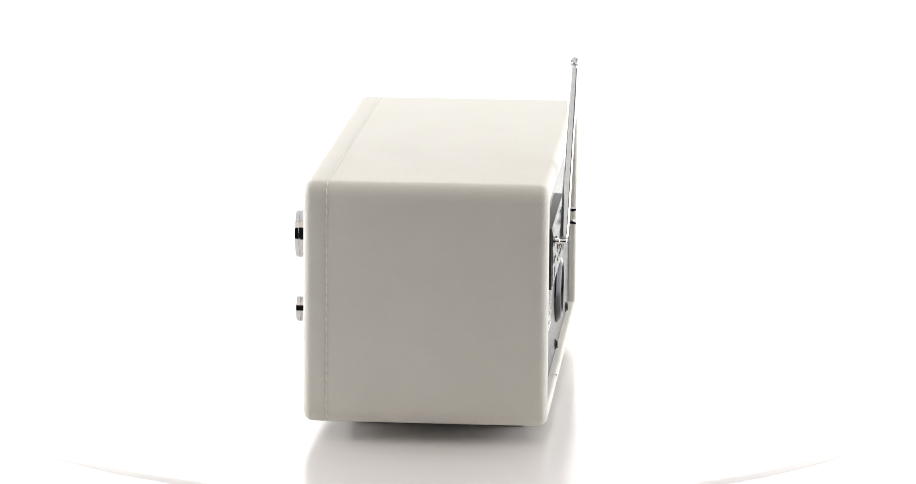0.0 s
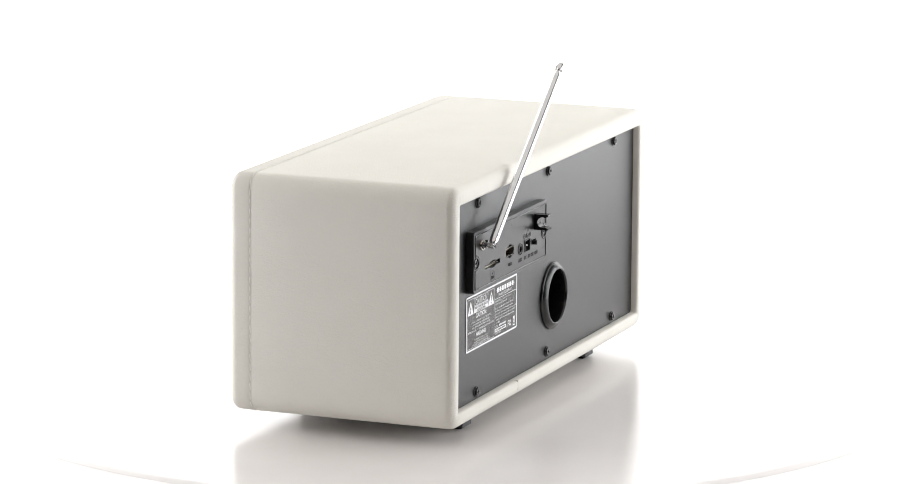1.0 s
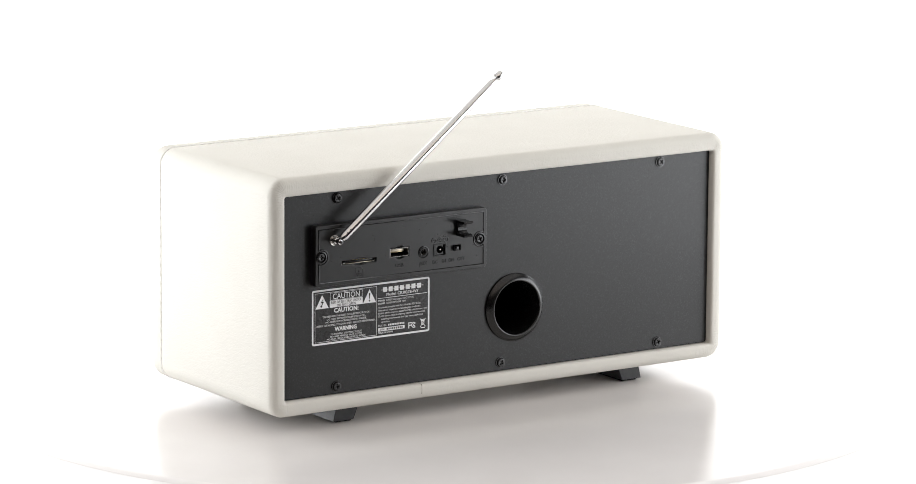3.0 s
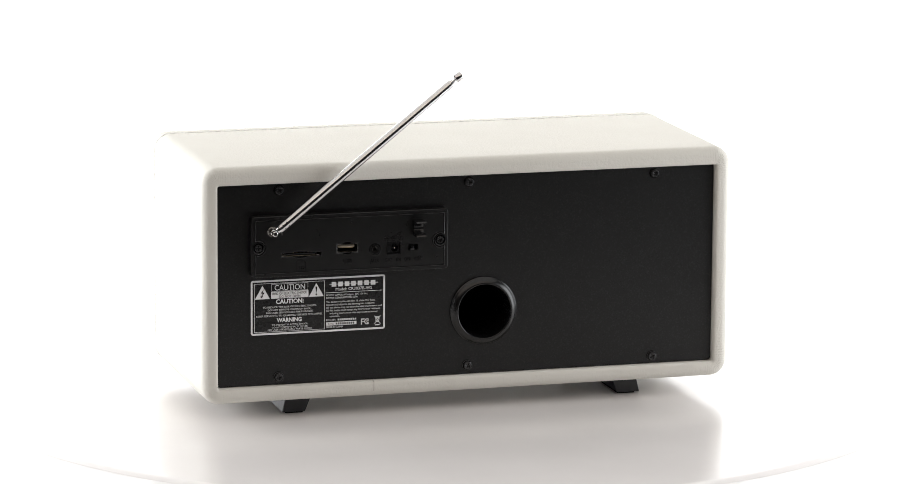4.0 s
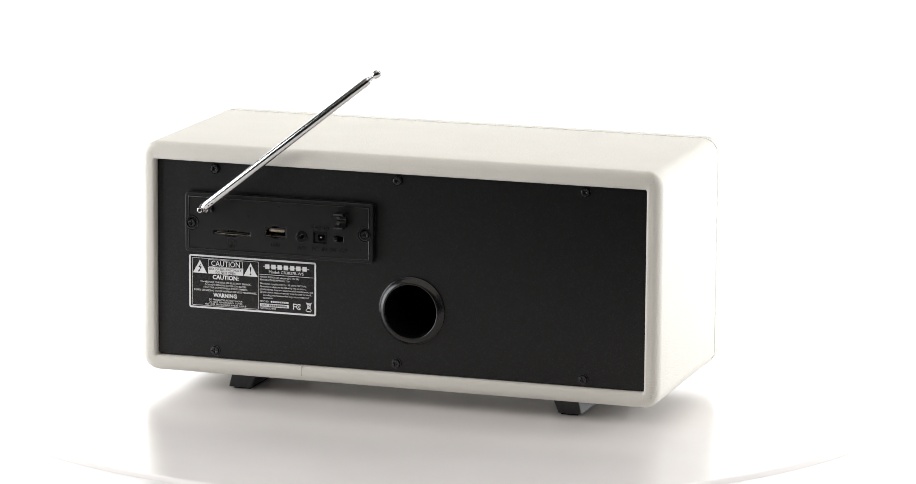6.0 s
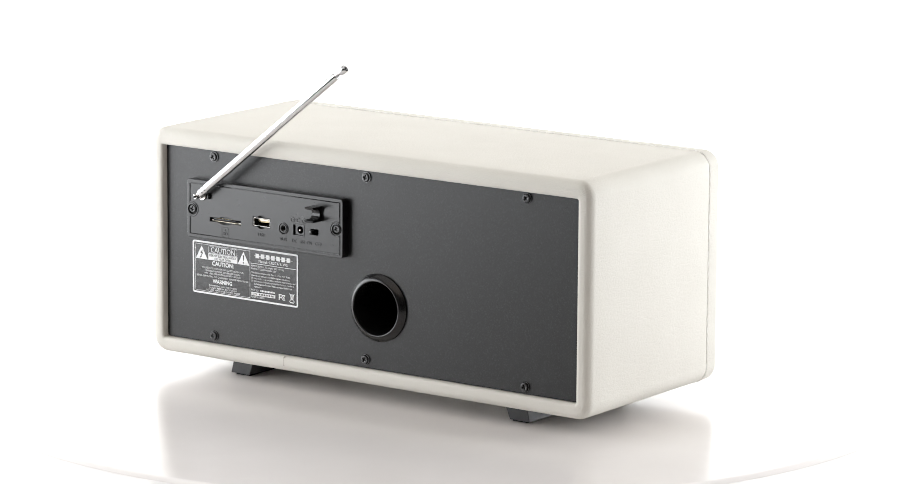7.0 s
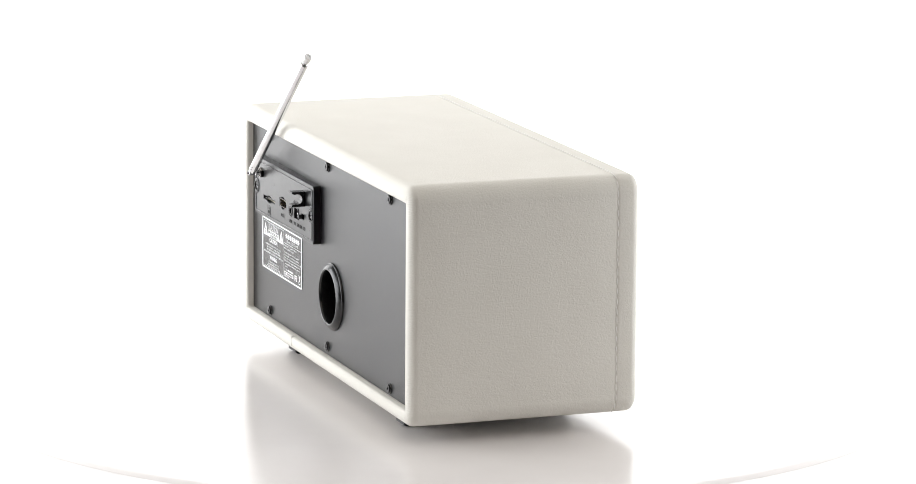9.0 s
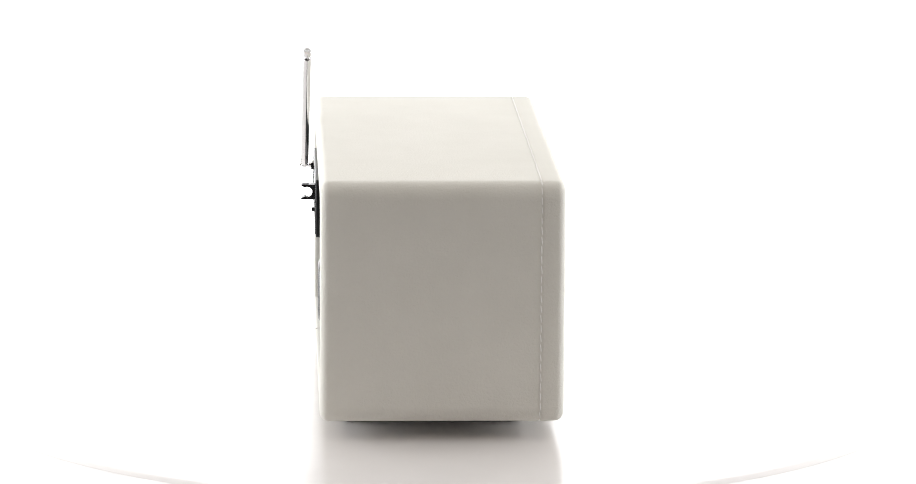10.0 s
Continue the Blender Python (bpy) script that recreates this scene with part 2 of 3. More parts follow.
def case_ring(inset, y, pleat=0.0):
    low = 0.0008 * min(max((inset - 0.0062) / 0.004, 0), 1) if y < 0 else 0.0   # the top rim is a little wider
    pts = case_outline(W - 2 * inset, H - 2 * inset - 2 * low, max(0.0115 - inset, 0.0016))
    return [(CX + x, y + pleat * p, CZ - low + z) for (x, z), p in zip(pts, PLEATS)]


def build_case():
    rings = []
    rf, rb = 0.0056, 0.0060
    rings.append(case_ring(0.016, Y1 - 0.004))
    rings.append(case_ring(0.0105, Y1 - 0.004))
    rings.append(case_ring(0.0098, Y1))
    for i in range(9):
        a = math.pi / 2 * i / 8
        rings.append(case_ring(rf * (1 - math.sin(a)), Y1 - rf * (1 - math.cos(a))))
    for d, y in ((-0.00015, SEAM_Y + 0.0020), (0.0, SEAM_Y + 0.0007), (0.0004, SEAM_Y + 0.0002), (0.0004, SEAM_Y - 0.0002), (0.0, SEAM_Y - 0.0007), (-0.00015, SEAM_Y - 0.0020)):
        rings.append(case_ring(d, y))
    for y in (0.03, 0.0, -0.03, -0.06):
        rings.append(case_ring(-0.0001, y))
    for i in range(9):
        a = math.pi / 2 * (1 - i / 8)
        rings.append(case_ring(rb * (1 - math.sin(a)), Y0 + rb * (1 - math.cos(a)), 0.00014 * math.cos(a)))
    rings.append(case_ring(0.0075, Y0, 0.00016))
    for d, y in ((0.0090, Y0), (0.0097, Y0 + 0.0003), (0.0103, Y0 + 0.0010), (0.0105, Y0 + 0.002), (0.0105, PANEL_Y + 0.004)):
        rings.append(case_ring(d, y))
    return loft(rings)


part("case", build_case(), LEATHER, radio, "cream grained leatherette wrapping with rounded edges", 0.9)
part("front_panel", block(CX - W / 2 + 0.0108, CX + W / 2 - 0.0108, Y1 - 0.010, Y1 - 0.003, ZB + 0.0108, ZT - 0.0108, 0.0005), PANEL, radio)

# stitched seam round the case
def seam_point(s):
    """Place and tangent at the distance s round the case, at the seam."""
    r = 0.0115
    w, h = W - 2 * r, H - 2 * r
    q = math.pi / 2 * r
    s %= 2 * (w + h) + 4 * q
    corners = ((w / 2, h / 2, 0), (-w / 2, h / 2, 90), (-w / 2, -h / 2, 180), (w / 2, -h / 2, 270))
    runs = (w, h, w, h)
    for (cx, cz, a0), run in zip(corners, runs):
        if s < q:
            a = radians(a0) + s / r
            return Vector((CX + cx + r * math.cos(a), 0, CZ + cz + r * math.sin(a))), a
        s -= q
        if s < run:
            a = radians(a0 + 90)
            t = Vector((-math.sin(a), 0, math.cos(a)))
            return Vector((CX + cx + r * math.cos(a), 0, CZ + cz + r * math.sin(a))) + t * s, a
        s -= run
    return Vector((CX + W / 2, 0, CZ)), 0.0


def build_stitch():
    """One thread loop along z at the origin, its outer side towards x, both ends sunk into the wrapping."""
    rings = []
    for u, rr in ((-1, 0.3), (-0.8, 0.8), (-0.3, 1.0), (0.3, 1.0), (0.8, 0.8), (1, 0.3)):
        rings.append([(0.00030 - 0.00026 * u * u + 0.00034 * math.sin(t) * rr, 0.00034 * math.cos(t) * rr, 0.0026 * u) for t in (i * math.pi / 3 for i in range(6))])
    return loft(rings, True, True)


def sew():
    rnd = random.Random(4)
    total = 2 * (W + H - 4 * 0.0115) + 2 * math.pi * 0.0115
    count = int(total / STITCH)
    shared = part("stitch", build_stitch(), THREAD, radio)
    for k in range(count):
        p, a = seam_point(total * k / count)
        ob = shared if k == 0 else copy_thing(shared, Matrix())
        lean = rnd.uniform(0.04, 0.15)
        ob.matrix_basis = Matrix.Translation((p.x, SEAM_Y + rnd.uniform(-0.0001, 0.0001), p.z)) @ Matrix.Rotation(-a, 4, "Y") @ Matrix.Rotation(lean, 4, "X") @ Matrix.Diagonal((1, 1, rnd.uniform(0.92, 1.08), 1))


STITCH = 0.0064
sew()

# butt joint of the wrapping on the lower rim, and a nick beside it
part("wrap_joint", block(-0.0703, -0.0699, Y0 - 0.0001, Y0 + 0.004, ZB + 0.004, ZB + 0.0106, 0.0001), SEAM, radio, "fine butt joint in the leatherette")

# back board with the round port cut out
PORT = (0.0067, 0.0659)
def build_panel():
    out = rounded(W - 0.0218, H - 0.0220, 0.0020, CX, CZ)
    return cut_sheet([out, circle(*PORT, 0.0195, 48), rounded(0.102, 0.013, 0.002, -0.0865, 0.1122)], PANEL_Y, 0.004, 0.0002)


part("back_panel", build_panel(), PANEL, radio, "black vinyl-covered back board")

def build_port():
    y = PANEL_Y
    prof = [(0.0232, y + 0.0002), (0.0232, y - 0.0010), (0.0230, y - 0.0013), (0.0226, y - 0.0015), (0.0224, y - 0.0017), (0.0221, y - 0.0021),
            (0.0207, y - 0.0034), (0.0194, y - 0.0041), (0.0189, y - 0.0042), (0.0185, y - 0.0041), (0.0182, y - 0.0037), (0.0180, y - 0.0026), (0.0178, y - 0.0010), (0.0176, y + 0.002), (0.0173, y + 0.012), (0.0170, y + 0.055)]
    return lathe_y(prof, *PORT, n=64)


port = part("bass_port", build_port(), PORT_BLACK, radio, "round black bass port with a flared lip", 1.1)
part("port_floor", lathe_y([(0.0001, PANEL_Y + 0.050), (0.0171, PANEL_Y + 0.050)], *PORT, n=32, cap_last=False), HOLE, port)

# Phillips screws
def cross_outline(r, turn=0.5):
    l, w = r * 0.62, r * 0.15
    pts = [(w, w), (w, l), (-w, l), (-w, w), (-l, w), (-l, -w), (-w, -w), (-w, -l), (w, -l), (w, -w), (l, -w), (l, w)]
    c, s = math.cos(turn), math.sin(turn)
    return [(c * x - s * z, s * x + c * z) for x, z in pts]


def build_screw(y, r):
    """Pan head facing -y at the origin's x and z, with a cross recess."""
    bm = bmesh.new()
    bm.from_mesh(cut_sheet([circle(0, 0, r, 28), cross_outline(r)], y - 0.0015, 0.0019, 0.0003))
    floor_of = lathe_y([(r * 0.8, y - 0.0004), (0.0001, y - 0.0004)], 0, 0, 16)
    me = bpy.data.meshes.new("recess")
    floor_of.to_mesh(me)
    floor_of.free()
    bm.from_mesh(me)
    return bm


def build_washer(y, r):
    return lathe_y([(r * 1.36, y + 0.0003), (r * 1.36, y - 0.0005), (r * 1.30, y - 0.0009), (r * 1.20, y - 0.0009), (r * 1.12, y - 0.0004), (r * 0.9, y - 0.0002)], 0, 0, 32, False)


SCREWS = ((-0.1338, 0.1537), (-0.0038, 0.1536), (0.1264, 0.1539), (-0.1342, 0.0284), (-0.0042, 0.0291), (0.1263, 0.0282))
first = part("screw", build_screw(PANEL_Y - 0.0004, 0.0027), SCREW, radio, "black cross-head screw")
part("washer", build_washer(PANEL_Y, 0.0027), WASHER, first)
for k, (x, z) in enumerate(SCREWS):
    ob = first if k == 0 else copy_thing(first, Matrix())
    ob.matrix_basis = pose(x, 0, z, 0, k * 37, 0)

# ---------- connector plate ----------
PX0, PX1, PZ0, PZ1 = -0.1536, -0.0196, 0.0968, 0.1373
PB = 0.1165
SD = (-0.1200, 0.1110)
USB = (-0.0886, 0.1138)
AUX = (-0.0698, 0.1120)
DC = (-0.0570, 0.1123)
SW = (-0.0435, 0.1123)
PS1, PS2 = (-0.1490, PB), (-0.0250, PB)

def slot_outline():
    """Card slot with a finger scallop in its middle."""
    w, h = 0.0133, 0.0013
    pts = [(SD[0] - w, SD[1] - h), (SD[0] - 0.0060, SD[1] - h)]
    for i in range(1, 8):
        u = -0.0060 + 0.012 * i / 8
        pts.append((SD[0] + u, SD[1] - h - 0.0012 * (1 - (u / 0.006) ** 2)))
    pts += [(SD[0] + 0.0060, SD[1] - h), (SD[0] + w, SD[1] - h), (SD[0] + w, SD[1] + h), (SD[0] + 0.0060, SD[1] + h)]
    for i in range(1, 8):
        u = 0.0060 - 0.012 * i / 8
        pts.append((SD[0] + u, SD[1] + h + 0.0012 * (1 - (u / 0.006) ** 2)))
    pts += [(SD[0] - 0.0060, SD[1] + h), (SD[0] - w, SD[1] + h)]
    return pts


def usb_outline():
    """Socket opening with a round thumb cut above and below."""
    w, h, c = 0.0073, 0.0031, 0.0032
    arc = [(c * math.cos(math.pi * i / 10), 0.0013 * math.sin(math.pi * i / 10)) for i in range(11)]
    pts = [(w, h)] + [(x, h + z) for x, z in arc] + [(-w, h), (-w, -h)] + [(-x, -h - z) for x, z in arc] + [(w, -h)]
    return [(USB[0] + x, USB[1] + z) for x, z in pts]


def build_plate():
    out = rounded(PX1 - PX0, PZ1 - PZ0, 0.0024, (PX0 + PX1) / 2, (PZ0 + PZ1) / 2)
    holes = [slot_outline(), usb_outline(), circle(*AUX, 0.0023), rounded(0.0088, 0.0074, 0.0003, *DC), rounded(0.0062, 0.0036, 0.0003, *SW), circle(*PS1, 0.0031), circle(*PS2, 0.0031)]
    return cut_sheet([out] + holes, PLATE_Y, PANEL_Y - PLATE_Y + 0.0006, 0.0005)


plate = part("connector_plate", build_plate(), PLASTIC, radio, "raised black plastic connector plate with sockets", 0.5)

def ridge(points, r=0.0005, y=PLATE_Y, closed=True):
    """A thin raised bead along a closed line on the plate."""
    bm = bmesh.new()
    n = len(points)
    rings = []
    for i in range(n):
        a, b, c = Vector(points[i - 1]), Vector(points[i]), Vector(points[(i + 1) % n])
        t = ((b - a).normalized() + (c - b).normalized())
        t = t.normalized() if t.length > 1e-6 else (c - b).normalized()
        s = Vector((t.y, -t.x))
        rings.append([bm.verts.new((b.x + s.x * r * k, y + dy, b.y + s.y * r * k)) for k, dy in ((-1.2, 0.0002), (-0.7, -r * 0.8), (0.0, -r), (0.7, -r * 0.8), (1.2, 0.0002))])
    for i in range(n):
        p, q = rings[i], rings[(i + 1) % n]
        for k in range(4):
            bm.faces.new((p[k], p[k + 1], q[k + 1], q[k]))
    return bm


def border():
    """Line inside the plate's edge that steps round both screws."""
    d, rb = 0.0026, 0.0050
    x0, x1, z0, z1 = PX0 + d, PX1 - d, PZ0 + d, PZ1 - d
    pts = [(x0, z0), (x1, z0)]
    hz = math.sqrt(rb ** 2 - (x1 - PS2[0]) ** 2)
    a0 = math.atan2(-hz, x1 - PS2[0])
    pts.append((x1, PB - hz))
    for i in range(1, 14):
        a = a0 - (2 * math.pi - 2 * abs(a0)) * i / 14
        pts.append((PS2[0] + rb * math.cos(a), PB + rb * math.sin(a)))
    pts += [(x1, PB + hz), (x1, z1), (x0, z1)]
    hz = math.sqrt(rb ** 2 - (x0 - PS1[0]) ** 2)
    a0 = math.atan2(hz, x0 - PS1[0])
    pts.append((x0, PB + hz))
    for i in range(1, 14):
        a = a0 - (2 * a0) * i / 14
        pts.append((PS1[0] + rb * math.cos(a), PB + rb * math.sin(a)))
    pts.append((x0, PB - hz))
    return pts


part("border_bead", ridge(border()), SATIN, plate)
for x, z in (PS1, PS2):
    ob = part("plate_screw", build_screw(PLATE_Y + 0.0015, 0.0026), SCREW, plate, "black cross-head screw")
    ob.matrix_basis = Matrix.Translation((x, 0, z)) @ Matrix.Rotation(0.6 if x < -0.1 else 0.1, 4, "Y")
    part("screw_collar", lathe_y([(0.0041, PLATE_Y + 0.0001), (0.0040, PLATE_Y - 0.0005), (0.0034, PLATE_Y - 0.0006), (0.0031, PLATE_Y), (0.0031, PLATE_Y + 0.003)], x, z, 28, False), SATIN, plate)
    part("collar_floor", lathe_y([(0.0001, PLATE_Y + 0.0028), (0.0034, PLATE_Y + 0.0028)], x, z, 20, False), HOLE, plate)

# sockets
def pocket(cx, cz, w, h, depth, mat, name):
    """Open box behind a cut-out."""
    y0, y1 = PLATE_Y + 0.0005, PLATE_Y + depth
    out = rounded(w, h, 0.0003, cx, cz, 2)
    return part(name, loft([at_y(out, y0), at_y(out, y1)], False, True), mat, plate)


pocket(*SD, 0.0268, 0.0052, 0.0140, HOLE, "card_slot_well")
part("card_contacts", block(SD[0] - 0.0128, SD[0] + 0.0128, PLATE_Y + 0.0022, PLATE_Y + 0.012, SD[1] - 0.0013, SD[1] - 0.0009, 0.0001), TONGUE, plate, "brass-tinted edge of the card socket")
for k in range(9):
    x = SD[0] - 0.0108 + k * 0.0026
    part("card_pin", block(x, x + 0.0013, PLATE_Y + 0.0030, PLATE_Y + 0.010, SD[1] + 0.0009, SD[1] + 0.0012, 0), BRASS, plate)
for sgn in (-1, 1):
    part("card_rail", block(SD[0] + sgn * 0.0118 - 0.0014, SD[0] + sgn * 0.0118 + 0.0014, PLATE_Y + 0.0012, PLATE_Y + 0.010, SD[1] - 0.0008, SD[1] - 0.0003, 0.0001), NICKEL, plate)
part("card_lip", block(SD[0] - 0.0110, SD[0] + 0.0110, PLATE_Y + 0.0012, PLATE_Y + 0.004, SD[1] + 0.0002, SD[1] + 0.0008, 0.0001), SATIN, plate)
pocket(*USB, 0.0147, 0.0090, 0.0140, HOLE, "usb_well")
part("usb_shell", loft([at_y(rounded(0.0140, 0.0056, 0.0004, *USB, 2), PLATE_Y + 0.0008), at_y(rounded(0.0140, 0.0056, 0.0004, *USB, 2), PLATE_Y + 0.0003), at_y(rounded(0.0135, 0.0051, 0.0003, *USB, 2), PLATE_Y + 0.0003), at_y(rounded(0.0135, 0.0051, 0.0003, *USB, 2), PLATE_Y + 0.0138)]), NICKEL, plate, "dull metal socket shell")
part("usb_tongue", block(USB[0] - 0.0055, USB[0] + 0.0055, PLATE_Y + 0.0030, PLATE_Y + 0.0136, USB[1] + 0.0002, USB[1] + 0.0016, 0.0001), TONGUE, plate, "dull brassy contact tongue")
part("usb_contacts", block(USB[0] - 0.0048, USB[0] + 0.0048, PLATE_Y + 0.0034, PLATE_Y + 0.0136, USB[1] - 0.0004, USB[1] - 0.0001, 0.00005), BRASS, plate)
part("thumb_recess", cut_sheet([rounded(0.0145, 0.0088, 0.0003, *USB, 2), rounded(0.0142, 0.0058, 0.0003, *USB, 2)], PLATE_Y + 0.0024, 0.001), PLASTIC, plate)
part("thumb_recess", cut_sheet([rounded(0.0266, 0.0050, 0.0003, *SD, 2), rounded(0.0262, 0.0025, 0.0003, *SD, 2)], PLATE_Y + 0.0024, 0.001), PLASTIC, plate)
part("aux_ring", lathe_y([(0.0042, PLATE_Y + 0.0001), (0.0041, PLATE_Y - 0.0004), (0.0037, PLATE_Y - 0.0005), (0.0034, PLATE_Y), (0.0029, PLATE_Y), (0.0028, PLATE_Y - 0.0005), (0.0022, PLATE_Y - 0.0005), (0.0019, PLATE_Y - 0.0001), (0.0018, PLATE_Y + 0.0045)], *AUX, 32), SATIN, plate, "ringed round jack socket")
part("aux_contact", lathe_y([(0.0018, PLATE_Y + 0.0012), (0.0014, PLATE_Y + 0.0012), (0.0014, PLATE_Y + 0.004)], *AUX, 24, False), NICKEL, plate)
part("dc_frame", loft([at_y(rounded(0.0096, 0.0082, 0.0004, *DC, 2), PLATE_Y + 0.0001), at_y(rounded(0.0096, 0.0082, 0.0004, *DC, 2), PLATE_Y - 0.0004), at_y(rounded(0.0086, 0.0072, 0.0003, *DC, 2), PLATE_Y - 0.0004), at_y(rounded(0.0086, 0.0072, 0.0003, *DC, 2), PLATE_Y + 0.0046)], False, True), SATIN, plate, "square power socket")
part("dc_block", cut_sheet([rounded(0.0084, 0.0070, 0.0003, *DC, 2), circle(DC[0] + 0.0008, DC[1], 0.0026)], PLATE_Y + 0.0010, 0.003), SATIN, plate)
part("dc_pin", rod((DC[0] + 0.0008, PLATE_Y + 0.0045, DC[1]), (DC[0] + 0.0008, PLATE_Y, DC[1]), [(0, 0.0009), (0.0036, 0.0009), (0.0041, 0.0007), (0.0044, 0.0003)], 16), CHROME, plate, "chrome centre pin")
pocket(*SW, 0.0063, 0.0037, 0.0040, HOLE, "switch_well")
part("slide_switch", block(SW[0] - 0.0026, SW[0] - 0.0002, PLATE_Y - 0.0028, PLATE_Y + 0.003, SW[1] - 0.0014, SW[1] + 0.0014, 0.0003), SATIN, plate, "small black slide switch knob")

def build_clip():
    """C-shaped antenna holder: profile in depth and height, pushed along x."""
    x0, x1, zc, y = -0.0440, -0.0374, 0.1258, PLATE_Y
    prof = [(y + 0.0003, zc + 0.0052), (y - 0.0096, zc + 0.0052), (y - 0.0100, zc + 0.0048), (y - 0.0096, zc + 0.0040)]
    for i in range(0, 13):
        a = radians(62 + (298 - 62) * i / 12)
        prof.append((y - 0.0058 - 0.0036 * math.cos(a), zc + 0.0036 * math.sin(a)))
    prof += [(y - 0.0096, zc - 0.0040), (y - 0.0100, zc - 0.0048), (y - 0.0096, zc - 0.0052), (y + 0.0003, zc - 0.0052)]
    bm = bmesh.new()
    a = [bm.verts.new((x0, p, q)) for p, q in prof]
    b = [bm.verts.new((x1, p, q)) for p, q in prof]
    n = len(prof)
    for i in range(n):
        bm.faces.new((a[i], a[(i + 1) % n], b[(i + 1) % n], b[i]))
    bm.faces.new(a)
    bm.faces.new(b)
    return bm


part("antenna_clip", build_clip(), SATIN, plate, "C-shaped black antenna clip", 0.4)

# raised lettering on the plate
for text, x, z, hgt, w in (("SD", SD[0], 0.1012, 0.0022, 0.0042), ("USB", USB[0], 0.1042, 0.0022, 0.0062), ("AUX", -0.0700, 0.1034, 0.0024, 0.0062),
                           ("DC", -0.0604, 0.1034, 0.0024, 0.0040), ("IN", -0.0536, 0.1034, 0.0024, 0.0030), ("ON", -0.0478, 0.1034, 0.0024, 0.0042), ("OFF", -0.0400, 0.1034, 0.0024, 0.0058)):
    part("raised_letters", lettering(text, x, z, hgt, PLATE_Y - 0.0001, w, "CENTER", 0.0002), SATIN, plate)
part("card_mark", ridge([(SD[0] - 0.0030, 0.1002), (SD[0] + 0.0030, 0.1002), (SD[0] + 0.0030, 0.1055), (SD[0] + 0.0016, 0.1068), (SD[0] - 0.0030, 0.1068)], 0.00022), SATIN, plate)
part("card_mark_arrow", ridge([(SD[0] - 0.0006, 0.1042), (SD[0] + 0.0006, 0.1042), (SD[0], 0.1054)], 0.0002), SATIN, plate)
for x in (-0.0618, -0.0522):
    part("polarity_mark", ridge(circle(x, 0.1190, 0.0016, 16), 0.00028), SATIN, plate)
    part("polarity_dash", block(x - 0.0008, x + 0.0008, PLATE_Y - 0.0003, PLATE_Y + 0.0002, 0.1188, 0.1192, 0), SATIN, plate)
part("polarity_dash", block(-0.0524, -0.0520, PLATE_Y - 0.00032, PLATE_Y + 0.0002, 0.1182, 0.1198, 0), SATIN, plate)
arc_out = [(-0.0570 + 0.0017 * math.cos(radians(50 + 26 * i)), 0.1190 + 0.0017 * math.sin(radians(50 + 26 * i))) for i in range(11)]
arc_in = [(-0.0570 + 0.0012 * math.cos(radians(50 + 26 * i)), 0.1190 + 0.0012 * math.sin(radians(50 + 26 * i))) for i in range(10, -1, -1)]
part("polarity_mark", cut_sheet([arc_out + arc_in], PLATE_Y - 0.0003, 0.0005), SATIN, plate)
part("polarity_dot", lathe_y([(0.0005, PLATE_Y + 0.0001), (0.0005, PLATE_Y - 0.0003), (0.0001, PLATE_Y - 0.0003)], -0.0570, 0.1190, 12), SATIN, plate)
for a, b in ((-0.0600, -0.0588), (-0.0566, -0.0540)):
    part("polarity_line", block(a, b, PLATE_Y - 0.0003, PLATE_Y + 0.0002, 0.1188, 0.1192, 0), SATIN, plate)

# ---------- telescopic antenna ----------
PIV = Vector((-0.1397, -0.0919, 0.1272))
TIP = Vector((-0.0142, -0.0910, 0.2268))
antenna = part("antenna", rod(PIV, TIP, [(0.0020, 0.0012), (0.0024, 0.0021), (0.0034, 0.0026), (0.0060, 0.0029), (0.1515, 0.0029), (0.1522, 0.0027), (0.1523, 0.0021)], 32), ROD, radio, "polished chrome telescopic rod, pushed in and tilted")
for d0, d1, r in ((0.1522, 0.1534, 0.00225), (0.1534, 0.1545, 0.00185), (0.1545, 0.1555, 0.00150), (0.1555, 0.1572, 0.00115)):
    part("telescope_section", rod(PIV, TIP, [(d0 - 0.004, r * 0.96), (d1 - 0.0002, r), (d1, r * 0.9)], 24), ROD, antenna)
part("antenna_tip", rod(PIV, TIP, [(0.1564, 0.0020), (0.1567, 0.0027), (0.1572, 0.0029), (0.1612, 0.0029), (0.1618, 0.0026), (0.1620, 0.0014), (0.1616, 0.0012)], 28), ROD, antenna, "chrome end cap")
aw = (TIP - PIV).normalized()
part("knuckle", rod((PIV.x, PLATE_Y + 0.0002, PIV.z), (PIV.x, PIV.y - 0.0012, PIV.z), [(0, 0.0020), (0.0042, 0.0019), (0.0046, 0.0015), (0.0078, 0.0014), (0.0081, 0.0010)], 24), CHROME, antenna, "chrome swivel knuckle")
part("swivel_collar", lathe_y([(0.0036, PLATE_Y + 0.0004), (0.0036, PLATE_Y - 0.0010), (0.0034, PLATE_Y - 0.0013), (0.0030, PLATE_Y - 0.0012), (0.0028, PLATE_Y - 0.0004), (0.0020, PLATE_Y - 0.0004)], PIV.x, PIV.z, 32), NICKEL, antenna, "bright ring where the antenna swivels")
